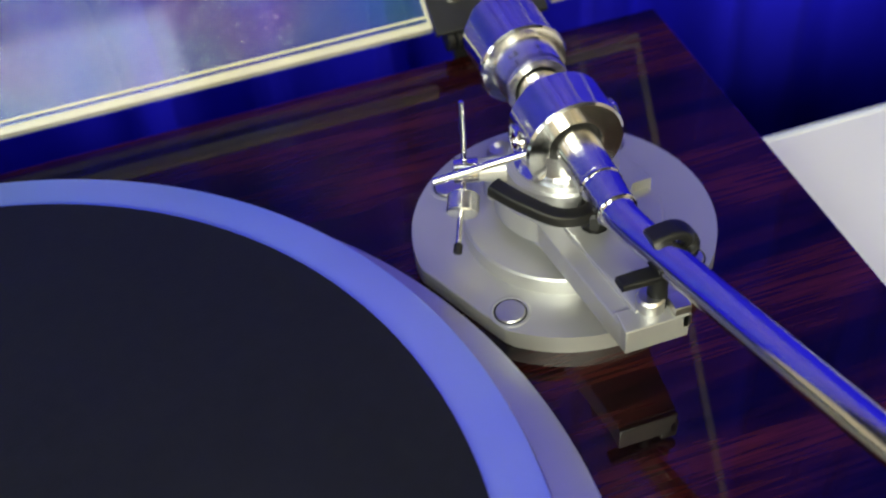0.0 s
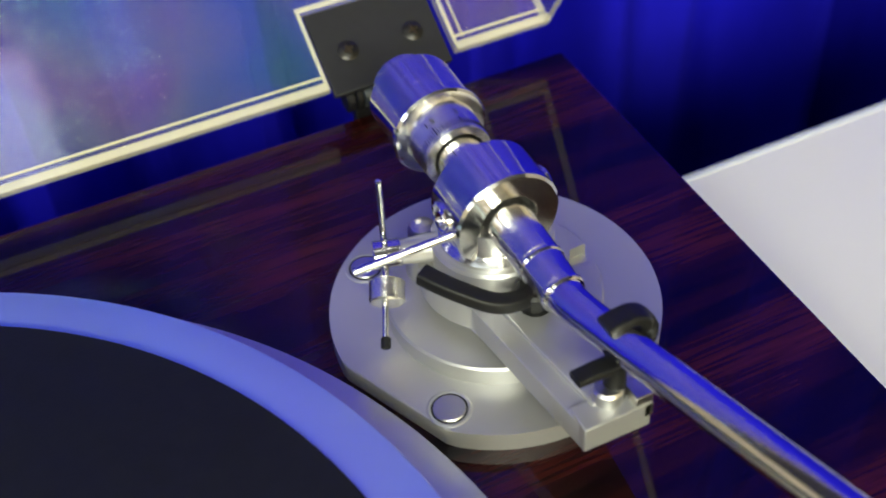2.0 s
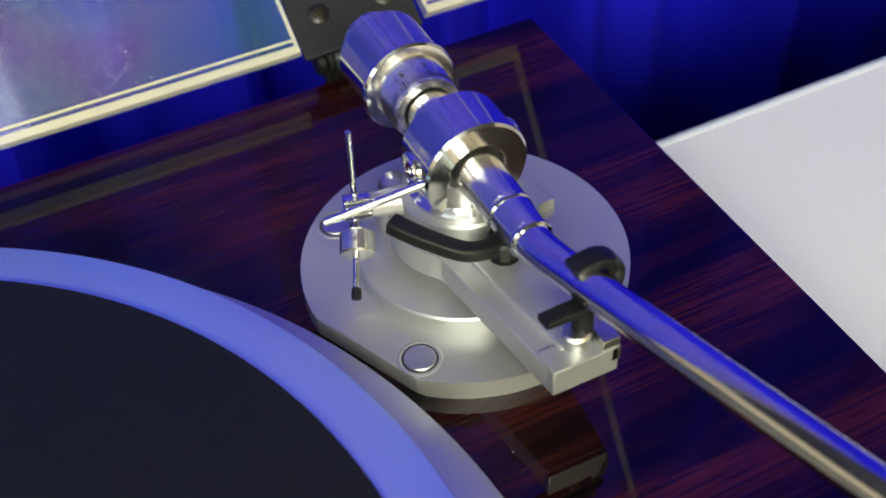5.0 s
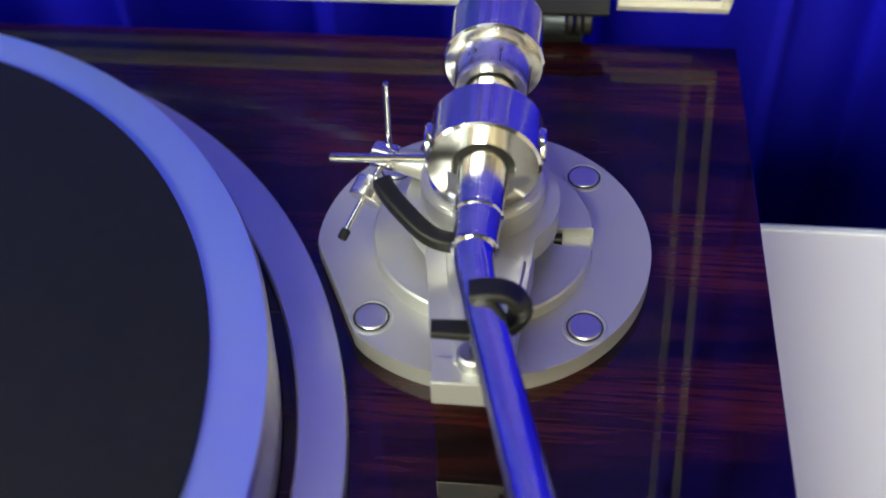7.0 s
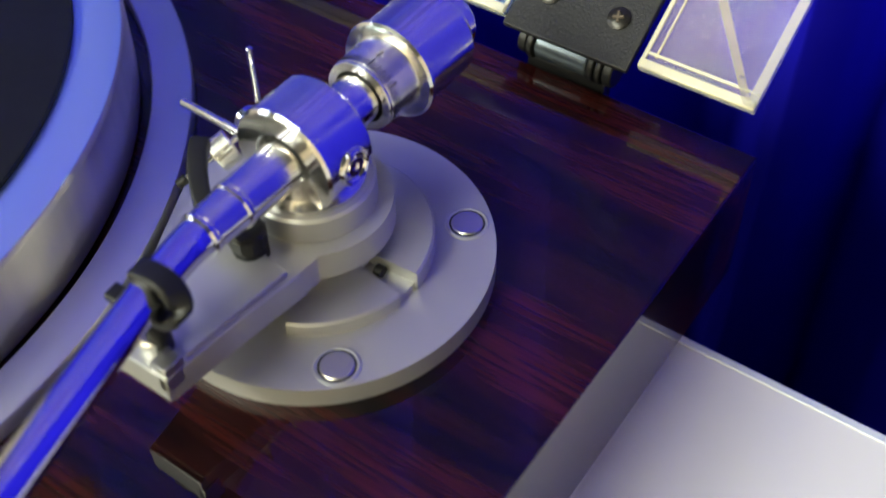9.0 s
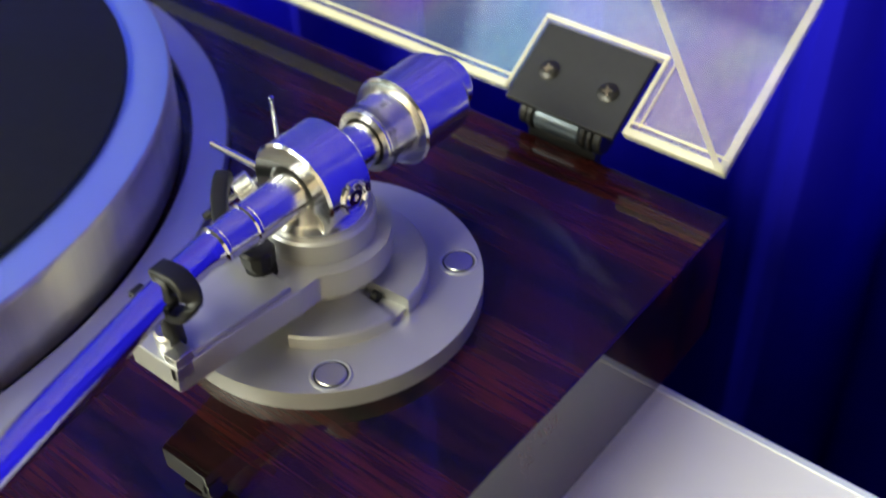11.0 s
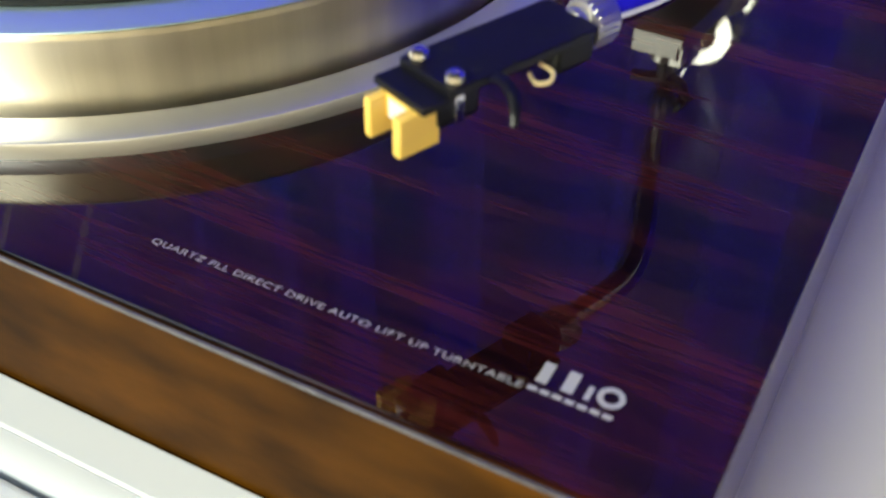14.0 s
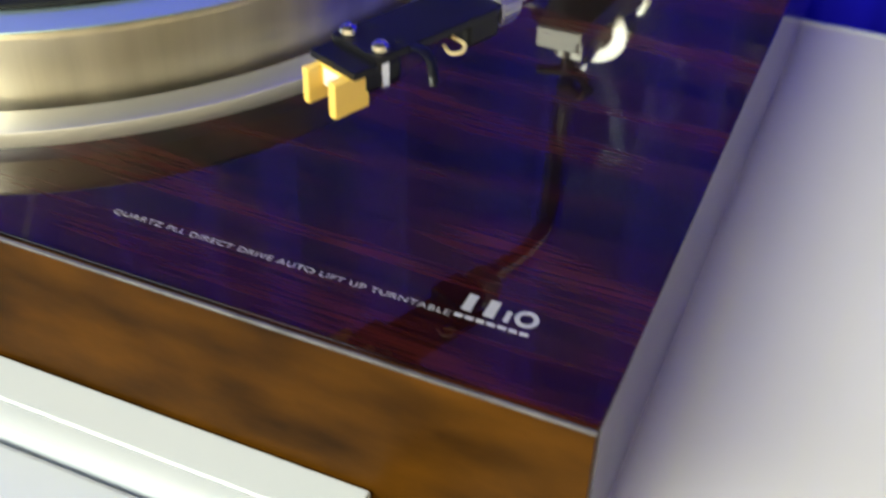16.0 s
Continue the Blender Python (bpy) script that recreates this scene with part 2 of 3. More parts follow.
def prism(points, z0, z1, bevel=0.0, segments=2):
    """A flat outline of (x, y) raised from z0 to z1, with its edges rounded."""
    bm = bmesh.new()
    low = [bm.verts.new((x, y, z0)) for x, y in points]
    top = [bm.verts.new((x, y, z1)) for x, y in points]
    n = len(points)
    bm.faces.new(low)
    bm.faces.new(top)
    for i in range(n):
        bm.faces.new((low[i], low[(i + 1) % n], top[(i + 1) % n], top[i]))
    if bevel:
        done = bmesh.ops.bevel(bm, geom=bm.edges[:], offset=bevel, segments=segments, affect="EDGES", profile=0.5, clamp_overlap=True)
        for f in done["faces"]:
            f.smooth = True
    if n > 12:
        bm.normal_update()
        for f in bm.faces:
            f.smooth = f.smooth or abs(f.normal.z) < 0.1
    return bm


def box(x0, x1, y0, y1, z0, z1, bevel=0.0, segments=2):
    return prism([(x0, y0), (x1, y0), (x1, y1), (x0, y1)], z0, z1, bevel, segments)


def turned(bm, m):
    bmesh.ops.transform(bm, matrix=m, verts=bm.verts[:])
    return bm


def merge(*bms):
    out = bmesh.new()
    for b in bms:
        me = bpy.data.meshes.new("tmp")
        b.to_mesh(me)
        b.free()
        out.from_mesh(me)
        bpy.data.meshes.remove(me)
    return out


def along(a, b):
    """The pose whose z runs from a towards b."""
    a, b = Vector(a), Vector(b)
    return Matrix.Translation(a) @ (b - a).to_track_quat("Z", "Y").to_matrix().to_4x4()


def rod(a, b, r, r2=None, n=24, chamfer=0.0):
    length = (Vector(b) - Vector(a)).length
    r2 = r if r2 is None else r2
    c = chamfer
    prof = [(0, 0), (r - c, 0), (r, c), (r2, length - c), (r2 - c, length), (0, length)] if c else [(0, 0), (r, 0), (r2, length), (0, length)]
    return lathe(prof, along(a, b), n, closed=False)


def smooth_line(points, steps=10):
    """A rounded line through points (Catmull-Rom)."""
    p = [Vector(q) for q in points]
    p = [2 * p[0] - p[1], *p, 2 * p[-1] - p[-2]]
    out = []
    for i in range(1, len(p) - 2):
        for s in range(steps):
            t = s / steps
            out.append(0.5 * (2 * p[i] + (p[i + 1] - p[i - 1]) * t + (2 * p[i - 1] - 5 * p[i] + 4 * p[i + 1] - p[i + 2]) * t * t
                              + (3 * p[i] - 3 * p[i + 1] + p[i + 2] - p[i - 1]) * t ** 3))
    out.append(p[-2])
    return out


def tube(line, radius, n=20, flat=1.0, square=1.0):
    """A tube along a line; radius: a number or a function of 0..1; flat squeezes its height, square below 1 makes it boxy."""
    bm = bmesh.new()
    rings = []
    up = Vector((0, 0, 1))
    for i, q in enumerate(line):
        d = (line[min(i + 1, len(line) - 1)] - line[max(i - 1, 0)]).normalized()
        side = d.cross(up)
        side = side.normalized() if side.length > 1e-4 else Vector((1, 0, 0))
        above = side.cross(d)
        r = radius(i / (len(line) - 1)) if callable(radius) else radius
        ring = []
        for k in range(n):
            ca, sa = math.cos(2 * math.pi * k / n), math.sin(2 * math.pi * k / n)
            ca, sa = math.copysign(abs(ca) ** square, ca), math.copysign(abs(sa) ** square, sa)
            ring.append(bm.verts.new(q + r * (ca * side + flat * sa * above)))
        rings.append(ring)
    for p, q in zip(rings, rings[1:]):
        for k in range(n):
            bm.faces.new((p[k], p[(k + 1) % n], q[(k + 1) % n], q[k]))
    bm.faces.new(rings[0])
    bm.faces.new(rings[-1])
    for f in bm.faces:
        f.smooth = True
    return bm


# ---------------------------------------------------------------- room
RIGHT, BACK, FRONT, LEFT = 0.2925, 0.2028, -0.1847, -0.1975   # plinth
TABLE = -0.062


def room():
    f = finish("floor", box(-3.0, 3.2, -3.2, 1.0, -1.0, -0.9), FLOOR)
    tagged(f, "beige carpeted show room floor", "floor", kind="structure")
    c = finish("ceiling", box(-3.0, 3.2, -3.2, 1.0, 1.9, 2.0), CEIL)
    tagged(c, "plain unseen ceiling, made dark to cut bounced light", "ceiling", kind="structure")
    for name, b in (("wall_north", box(-3.0, 3.2, 0.9, 1.0, -0.9, 1.9)), ("wall_south", box(-3.0, 3.2, -3.2, -3.1, -0.9, 1.9)),
                    ("wall_west", box(-3.1, -3.0, -3.2, 1.0, -0.9, 1.9)), ("wall_east", box(3.2, 3.3, -3.2, 1.0, -0.9, 1.9))):
        tagged(finish(name, b, WALL), "plain cream painted wall", "wall", kind="structure")


def curtain():
    bm = bmesh.new()
    nx, zs = 900, [-0.89, -0.5, -0.2, 0.0, 0.3, 0.8, 1.3, 1.88]
    rows = []
    for z in zs:
        row = []
        for i in range(nx + 1):
            x = -2.6 + 5.4 * i / nx
            w = 0.048 * math.sin(x * 44 + 1.5 * math.sin(x * 5.1 + 0.4 * z)) + 0.020 * math.sin(x * 97 + 2.0 + 0.7 * z) + 0.02 * math.sin(x * 11.0)
            row.append(bm.verts.new((x + 0.008 * math.sin(x * 60 + z), 0.51 + w, z)))
        rows.append(row)
    for a, b in zip(rows, rows[1:]):
        for i in range(nx):
            bm.faces.new((a[i], a[i + 1], b[i + 1], b[i])).smooth = True
    ob = finish("curtain", bm, CURTAIN)
    s = ob.modifiers.new("cloth", "SOLIDIFY")
    s.thickness = 0.003
    tagged(ob, "deep blue pleated cloth curtain hanging behind the table", "curtain")


def table():
    t = base("display_table", (0.2, -0.2, -0.9), "glossy white laminate display table under the turntable", "table")
    o = Matrix.Translation((-0.2, 0.2, 0.9))
    part("tabletop", turned(box(-1.5, 1.7, -0.75, 0.1765, TABLE - 0.03, TABLE, 0.0025, 3), o), WHITE, t)
    part("edge_band", turned(box(-1.499, 1.699, 0.1735, 0.1762, TABLE - 0.001, TABLE + 0.0006, 0.0002), o), WHITE_METAL, t, "pale edge band")
    # unseen panels, added to keep light off the lower curtain; back one dark against bounce
    for name, b in (("back_blocker", box(-1.48, 1.68, 0.150, 0.168, -0.9, TABLE - 0.03, 0.002)), ("front_blocker", box(-1.48, 1.68, -0.73, -0.712, -0.9, TABLE - 0.03, 0.002)),
                    ("side_blocker", box(-1.48, -1.462, -0.711, 0.149, -0.9, TABLE - 0.03, 0.002)), ("side_blocker", box(1.662, 1.68, -0.711, 0.149, -0.9, TABLE - 0.03, 0.002))):
        part(name, turned(b, o), DARK if name == "back_blocker" else WHITE, t, "unseen dark board added to cut light bounced onto the curtain" if name == "back_blocker" else "")


def front_boards():
    # folded white metal shelf lip lying against the front of the plinth
    b = base("white_shelf_lip", (0.0, -0.195, TABLE), "white enamelled metal shelf with a rounded front lip", "shelf")
    o = Matrix.Translation((0, 0.195, -TABLE))
    part("deck", turned(box(-0.6, 0.2355, -0.1994, -0.1853, TABLE, -0.0472, 0.0009, 3), o), WHITE_METAL, b)
    prof = [(-0.1996, TABLE), (-0.1996, -0.0480), (-0.2015, -0.0480), (-0.2045, -0.0482), (-0.2066, -0.0490), (-0.2078, -0.0508), (-0.2082, -0.0535), (-0.2082, TABLE)]
    bm = bmesh.new()
    ends = [[bm.verts.new((x, y, z)) for y, z in prof] for x in (-0.6, 0.2350)]
    for j in range(len(prof)):
        k = (j + 1) % len(prof)
        bm.faces.new((ends[0][j], ends[1][j], ends[1][k], ends[0][k])).smooth = True
    bm.faces.new(ends[0])
    bm.faces.new(ends[1])
    part("rolled_edge", turned(bm, o), WHITE_METAL, b, "rounded front edge")
    s = finish("white_board", box(-0.6, 0.25, -0.42, -0.2105, TABLE, -0.0495, 0.002, 3), WHITE_METAL)
    tagged(s, "smooth white board lying in front of the shelf lip", "board")


# ---------------------------------------------------------------- turntable
def turntable():
    t = base("turntable", (0.05, 0.0, TABLE), "dark rosewood lacquered turntable plinth with aluminium platter surround", "turntable")
    o = Matrix.Translation((-0.05, 0, -TABLE))
    part("plinth", turned(box(LEFT, RIGHT, FRONT + 0.0020, BACK, -0.052, 0.0, 0.0007, 2), o), WOOD, t, "glossy dark rosewood veneer plinth")
    part("fascia", turned(box(LEFT + 0.0005, RIGHT - 0.0005, FRONT, FRONT + 0.0018, -0.052, -0.0003, 0.0003, 2), o), FASCIA, t, "warm brown veneer front panel")
    # thin pale strip: the highlight on the front top edge, put in as colour
    part("edge_glint", turned(box(LEFT + 0.0004, RIGHT - 0.0004, FRONT - 0.0002, FRONT + 0.0007, -0.0009, 0.0002, 0.0002), o), EDGE_GLINT, t, "pale strip painted as the highlight on the lacquer edge")
    for x in (LEFT + 0.05, RIGHT - 0.05):
        for y in (FRONT + 0.05, BACK - 0.05):
            part("foot", turned(rod((x, y, TABLE), (x, y, -0.052), 0.024, chamfer=0.001), o), BLACK, t, "black rubber foot")
    c = o @ Matrix.Translation((0.0035, 0.0024, 0))          # axis of the platter
    part("platter_surround", turned(lathe([(0.1652, 0.0), (0.1652, 0.0047), (0.1658, 0.0054), (0.1772, 0.0054), (0.1780, 0.0051), (0.1783, 0.0045), (0.1783, 0.0)], n=192), c),
         RING, t, "satin aluminium ring round the platter")
    RIM = turned_metal(material("satin_rim", (0.72, 0.94, 1.0), 0.30, 0.90, vary=0.03, scale=12), 0.6, "Z")
    p = part("platter", turned(lathe([(0, 0.001), (0.1605, 0.001), (0.1610, 0.0015), (0.1619, 0.0265), (0.1618, 0.0272), (0.1613, 0.0283), (0.1608, 0.0286), (0, 0.0286)], n=192, closed=False), c),
             BRUSHED, t, "turned aluminium platter with a bright rim")
    part("platter_rim", lathe([(0.1462, 0.0287), (0.1612, 0.0287), (0.1611, 0.0289), (0.1604, 0.0292), (0.1475, 0.0294), (0.1462, 0.0294)], c, 192), RIM, p, "satin top rim of the platter")
    part("mat", lathe([(0, 0.0295), (0.1466, 0.0295), (0.1471, 0.0299), (0.1469, 0.0314), (0.1461, 0.0318), (0, 0.0318)], c, 160, closed=False), RUBBER, p, "dark grey rubber platter mat")
    # printed line and marks on the plinth
    curve = bpy.data.curves.new("lettering", "FONT")
    curve.body = "QUARTZ PLL DIRECT DRIVE AUTO LIFT UP TURNTABLE"
    curve.size, curve.extrude, curve.offset, curve.space_character = 0.0028, 0.00003, -0.00003, 1.06
    tmp = bpy.data.objects.new("lettering_text", curve)
    scene.collection.objects.link(tmp)
    bpy.context.view_layer.update()
    me = bpy.data.meshes.new_from_object(tmp.evaluated_get(bpy.context.evaluated_depsgraph_get()))
    bpy.data.objects.remove(tmp)
    xs = [v.co.x for v in me.vertices]
    wide = 0.1015 / (max(xs) - min(xs))
    me.transform(Matrix.Translation((0.1447 - 0.05, -0.1624, 0.00006 - TABLE)) @ Matrix.Diagonal((wide, 1.0, 1, 1)))
    me.materials.append(PRINT)
    text = new("lettering", me)
    text.parent = t
    tagged(text, "silver printed lettering")
    # maker's mark: plain shapes
    mark = [box(0.2482, 0.2508, -0.1588, -0.1524, 0, 0.00008), box(0.2541, 0.2569, -0.1588, -0.1524, 0, 0.00008),
            box(0.2594, 0.2607, -0.1588, -0.1546, 0, 0.00008), lathe([(0.0018, 0), (0.0031, 0), (0.0031, 0.00008), (0.0018, 0.00008)], pose(0.2648, -0.1557, 0), 40)]
    part("maker_mark", turned(merge(*mark), o), PRINT, t, "silver printed mark of plain shapes")
    bars = [box(0.2475 + k * 0.0029, 0.2475 + k * 0.0029 + 0.0022, -0.1617, -0.1605, 0, 0.00007) for k in range(7)]
    part("model_bars", turned(merge(*bars), o), PRINT, t, "small silver printed bars")
    return t


# ---------------------------------------------------------------- tonearm
CX, CY = 0.2098, 0.0958
ARM_Z = 0.0452


def plate_outline():
    """A round plate with its platter side cut off straight."""
    a, b = Vector((0.1607, 0.0925)), Vector((0.1765, 0.0591))
    r = 0.0486
    a0 = math.atan2(b.y - CY, b.x - CX)
    a1 = math.atan2(a.y - CY, a.x - CX)
    if a1 < a0:
        a1 += 2 * math.pi
    return [(CX + r * math.cos(a0 + (a1 - a0) * i / 120), CY + r * math.sin(a0 + (a1 - a0) * i / 120)) for i in range(121)]


def numeral(word, size, m, parent):
    """Small raised black figures, centred, laid by m."""
    curve = bpy.data.curves.new("numeral", "FONT")
    curve.body, curve.size, curve.extrude, curve.align_x = word, size, 0.00004, "CENTER"
    tmp = bpy.data.objects.new("numeral_text", curve)
    scene.collection.objects.link(tmp)
    bpy.context.view_layer.update()
    me = bpy.data.meshes.new_from_object(tmp.evaluated_get(bpy.context.evaluated_depsgraph_get()))
    bpy.data.objects.remove(tmp)
    me.transform(m)
    me.materials.append(BLACK)
    ob = new("numeral", me)
    ob.parent = parent
    return ob


def tonearm():
    t = base("tonearm", (CX, CY, 0.0), "chrome curved tonearm on a round satin aluminium base", "tonearm")
    o = Matrix.Translation((-CX, -CY, 0))
    c = Matrix.Translation((0, 0, 0))
    plate = part("base_plate", turned(prism(plate_outline(), 0.0, 0.0068, 0.0006, 2), o), CAST, t, "bead-blasted aluminium base plate")
    for x, y in ((0.1810, 0.0656), (0.2396, 0.0662), (0.2388, 0.1252), (0.1808, 0.1252)):
        q = Matrix.Translation((x - CX, y - CY, 0.0068))
        part("cap_ring", lathe([(0.0051, -0.001), (0.0063, -0.001), (0.0062, 0.0002), (0.0057, 0.0004), (0.0051, 0.0002)], q, 40), CAST, plate, "raised ring round a screw cap")
        # solid dark ring in place of the shaded gap round the cap
        part("cap_gap_shade", lathe([(0.0044, -0.001), (0.0052, -0.001), (0.0052, 0.00015), (0.0044, 0.00015)], q, 36), DARK, plate)
        part("screw_cap", lathe([(0, -0.001), (0.0045, -0.001), (0.0045, 0.0003), (0.0042, 0.0006), (0, 0.0006)], q, 36, closed=False), SATIN, plate, "flat bright screw cap")
    # raised disc, open under the beam, with a notch
    disc = part("raised_disc", lathe([(0.010, 0.0065), (0.0318, 0.0065), (0.0318, 0.0124), (0.0312, 0.0130), (0.010, 0.0130)], c, 96, 4, 258), CAST, t)
    part("low_sector", lathe([(0.010, 0.0065), (0.0318, 0.0065), (0.0318, 0.0108), (0.0312, 0.0114), (0.010, 0.0114)], c, 24, -66, -9), CAST, disc, "lower sector of the disc")
    part("notch_floor", lathe([(0.010, 0.0065), (0.0308, 0.0065), (0.0308, 0.0090), (0.010, 0.0090)], c, 8, -9, 4), CAST, disc, "floor of the notch in the disc")
    part("set_screw", rod((0.0205, -0.0008, 0.0108), (0.0228, -0.0008, 0.0108), 0.0016), BLACK, disc)
    part("pedestal", lathe([(0, 0.0068), (0.0165, 0.0068), (0.0165, 0.0185), (0, 0.0185)], c, 64, closed=False), CAST, t)
    # lift body: round head with a beam to the front
    head = [(0.0215 * math.cos(radians(a)), 0.0215 * math.sin(radians(a))) for a in range(-48, 229, 6)]
    beam = [(-0.0143, -0.0190), (-0.0080, -0.0640), (0.0107, -0.0640), (0.0124, -0.0430), (0.0152, -0.0240)]
    body = part("lift_body", prism(head + beam, 0.0175, 0.0262, 0.0006, 2), CAST, t, "cast aluminium arm lift body")
    part("beam_top", prism([(-0.0085, -0.0215), (-0.0030, -0.0600), (0.0100, -0.0600), (0.0110, -0.0430), (0.0130, -0.0250)], 0.0258, 0.0278, 0.0005, 2), CAST, body)
    part("end_block", box(-0.0082, 0.0107, -0.0655, -0.0575, 0.0182, 0.0272, 0.0005), CAST, body)
    part("catch", merge(box(0.0062, 0.0112, -0.0650, -0.0590, 0.0268, 0.0302, 0.0004), box(0.0085, 0.0112, -0.0655, -0.0600, 0.0222, 0.0270, 0.0003)), SATIN, body, "bright metal catch")
    part("stud", lathe([(0, 0.0262), (0.0040, 0.0262), (0.0040, 0.0310), (0.0034, 0.0318), (0, 0.0318)], pose(0.0018, -0.0590, 0), 36, closed=False), SATIN, body, "bright round stud")
    part("collar", lathe([(0.0, 0.0260), (0.0172, 0.0260), (0.0173, 0.0266), (0.0173, 0.0332), (0.0166, 0.0340), (0, 0.0340)], c, 72, closed=False), CAST, t)
    part("post", lathe([(0, 0.0335), (0.0150, 0.0335), (0.0150, 0.0350), (0.0138, 0.0358), (0.0130, 0.0368), (0.0127, 0.0385), (0.0127, 0.0440), (0, 0.0440)], c, 64, closed=False), POST, t, "polished flared post")
    # bearing housing: a drum lying along the arm, with pivot pins at its sides
    ax = Matrix.Translation((0.0007, 0, ARM_Z)) @ pose(0, 0, 0, 90, 0, 0)     # local z runs to -y (front)
    drum = part("bearing_housing", lathe([(0.0072, -0.0080), (0.0143, -0.0080), (0.0153, -0.0070), (0.0153, 0.0084), (0.0146, 0.0092), (0.0086, 0.0092), (0.0082, 0.0088), (0.0082, -0.0060)],
                                         ax, 72, closed=False), CHROME_SOFT, t, "brushed chrome bearing drum")
    for s in (-1, 1):
        part("pivot_screw", lathe([(0.0052, -0.0012), (0.0053, 0.0004), (0.0048, 0.0009), (0.0042, 0.0007), (0.0038, 0.0), (0.0030, 0.0), (0.0027, 0.0007), (0.0012, 0.0007), (0.0010, 0.0002), (0.0, 0.0002)], Matrix.Translation((0.0007 + s * 0.0152, 0, ARM_Z)) @ pose(0, 0, 0, 0, 90 * s, 0), 28, closed=False),
             CHROME, drum, "polished pivot screw")
    # dark plug in place of the shade inside the bore
    part("bore", lathe([(0, 0.0060), (0.0081, 0.0060), (0.0081, -0.0060), (0, -0.0060)], ax, 40, closed=False), DARK, drum, "dark plug standing in for the shade in the drum's bore")
    # counterweight on its stem behind the drum
    cw = part("counterweight", lathe([(0.0055, -0.0330), (0.0125, -0.0330), (0.0140, -0.0334), (0.0146, -0.0342), (0.0146, -0.0352), (0.0136, -0.0360), (0.0136, -0.0545), (0.0130, -0.0556), (0, -0.0556)], ax, 72, closed=False),
              CHROME_SOFT, t, "brushed chrome counterweight")
    dial = part("dial", lathe([(0.0078, -0.0212), (0.0100, -0.0212), (0.0102, -0.0216), (0.0101, -0.0224), (0.0103, -0.0228), (0.0109, -0.0325), (0.0112, -0.0332), (0.0078, -0.0332)], ax, 72), DIAL, cw, "satin graduated dial ring")
    for k in range(80):
        n = k % 10 == 0
        part("graduation", turned(box(-0.00020 if n else -0.00011, 0.00020 if n else 0.00011, 0.0100, 0.01052 if n else 0.01048, -0.0262 if n else -0.0250 - 0.0006 * (k % 2), -0.0229),
                                  ax @ pose(0, 0, 0, 0, 0, 4.5 * k + 32)), BLACK, dial)
    for word, at in (("1.5", 32.0), ("2", -13.0)):
        numeral(word, 0.0030, ax @ pose(0, 0, 0, 0, 0, at) @ Matrix(((1, 0, 0, 0), (0, 0, 1, 0.01078), (0, -1, 0, -0.0272), (0, 0, 0, 1))), dial)
    part("stem", rod((0.0007, 0.0070, ARM_Z), (0.0007, 0.0128, ARM_Z), 0.0064), BLACK, t, "black stem")
    part("stem_sleeve", lathe([(0.0, -0.0126), (0.0066, -0.0126), (0.0070, -0.0131), (0.0070, -0.0230), (0, -0.0230)], ax, 48, closed=False), CHROME_SOFT, t, "polished sleeve of the stem")
    part("index_line", turned(box(-0.00016, 0.00016, 0.0068, 0.00706, -0.0212, -0.0132), ax @ pose(0, 0, 0, 0, 0, 30)), BLACK, t, "black index line")
    part("end_cap", lathe([(0, -0.0550), (0.0092, -0.0550), (0.0092, -0.0622), (0.0084, -0.0632), (0, -0.0632)], ax, 48, closed=False), CHROME_SOFT, cw, "dull steel end cap")
    # arm tube
    part("arm_root", lathe([(0, 0.0040), (0.0069, 0.0040), (0.0062, 0.0262), (0.0055, 0.0380), (0.0, 0.0380)], ax, 48, closed=False), CHROME_SOFT, t, "tapered chrome root of the arm")
    for at, r in ((0.0268, 0.0065), (0.0378, 0.0060)):
        part("arm_ring", lathe([(0.0040, at - 0.0010), (r - 0.0003, at - 0.0010), (r, at - 0.0005), (r, at + 0.0005), (r - 0.0003, at + 0.0010), (0.0040, at + 0.0010)], ax, 40), CHROME, t, "bright ring on the arm")
    pts = [(0.2105, 0.0585, ARM_Z), (0.2107, 0.0530, 0.0454), (0.2130, 0.0420, 0.0462), (0.2182, 0.0220, 0.0470), (0.2243, -0.0010, 0.0477), (0.2308, -0.0250, 0.0484), (0.2360, -0.0445, 0.0490),
           (0.2382, -0.0570, 0.0493), (0.2372, -0.0680, 0.0496), (0.2330, -0.0795, 0.0500), (0.2278, -0.0905, 0.0503)]
    line = [q - Vector((CX, CY, 0)) for q in smooth_line(pts, 8)]
    part("arm_tube", tube(line, lambda s: 0.0053 - 0.0006 * min(1.0, s * 5) - 0.0009 * max(0.0, (s - 0.55) / 0.45), 32), CHROME, t, "polished curved arm tube")
    return t


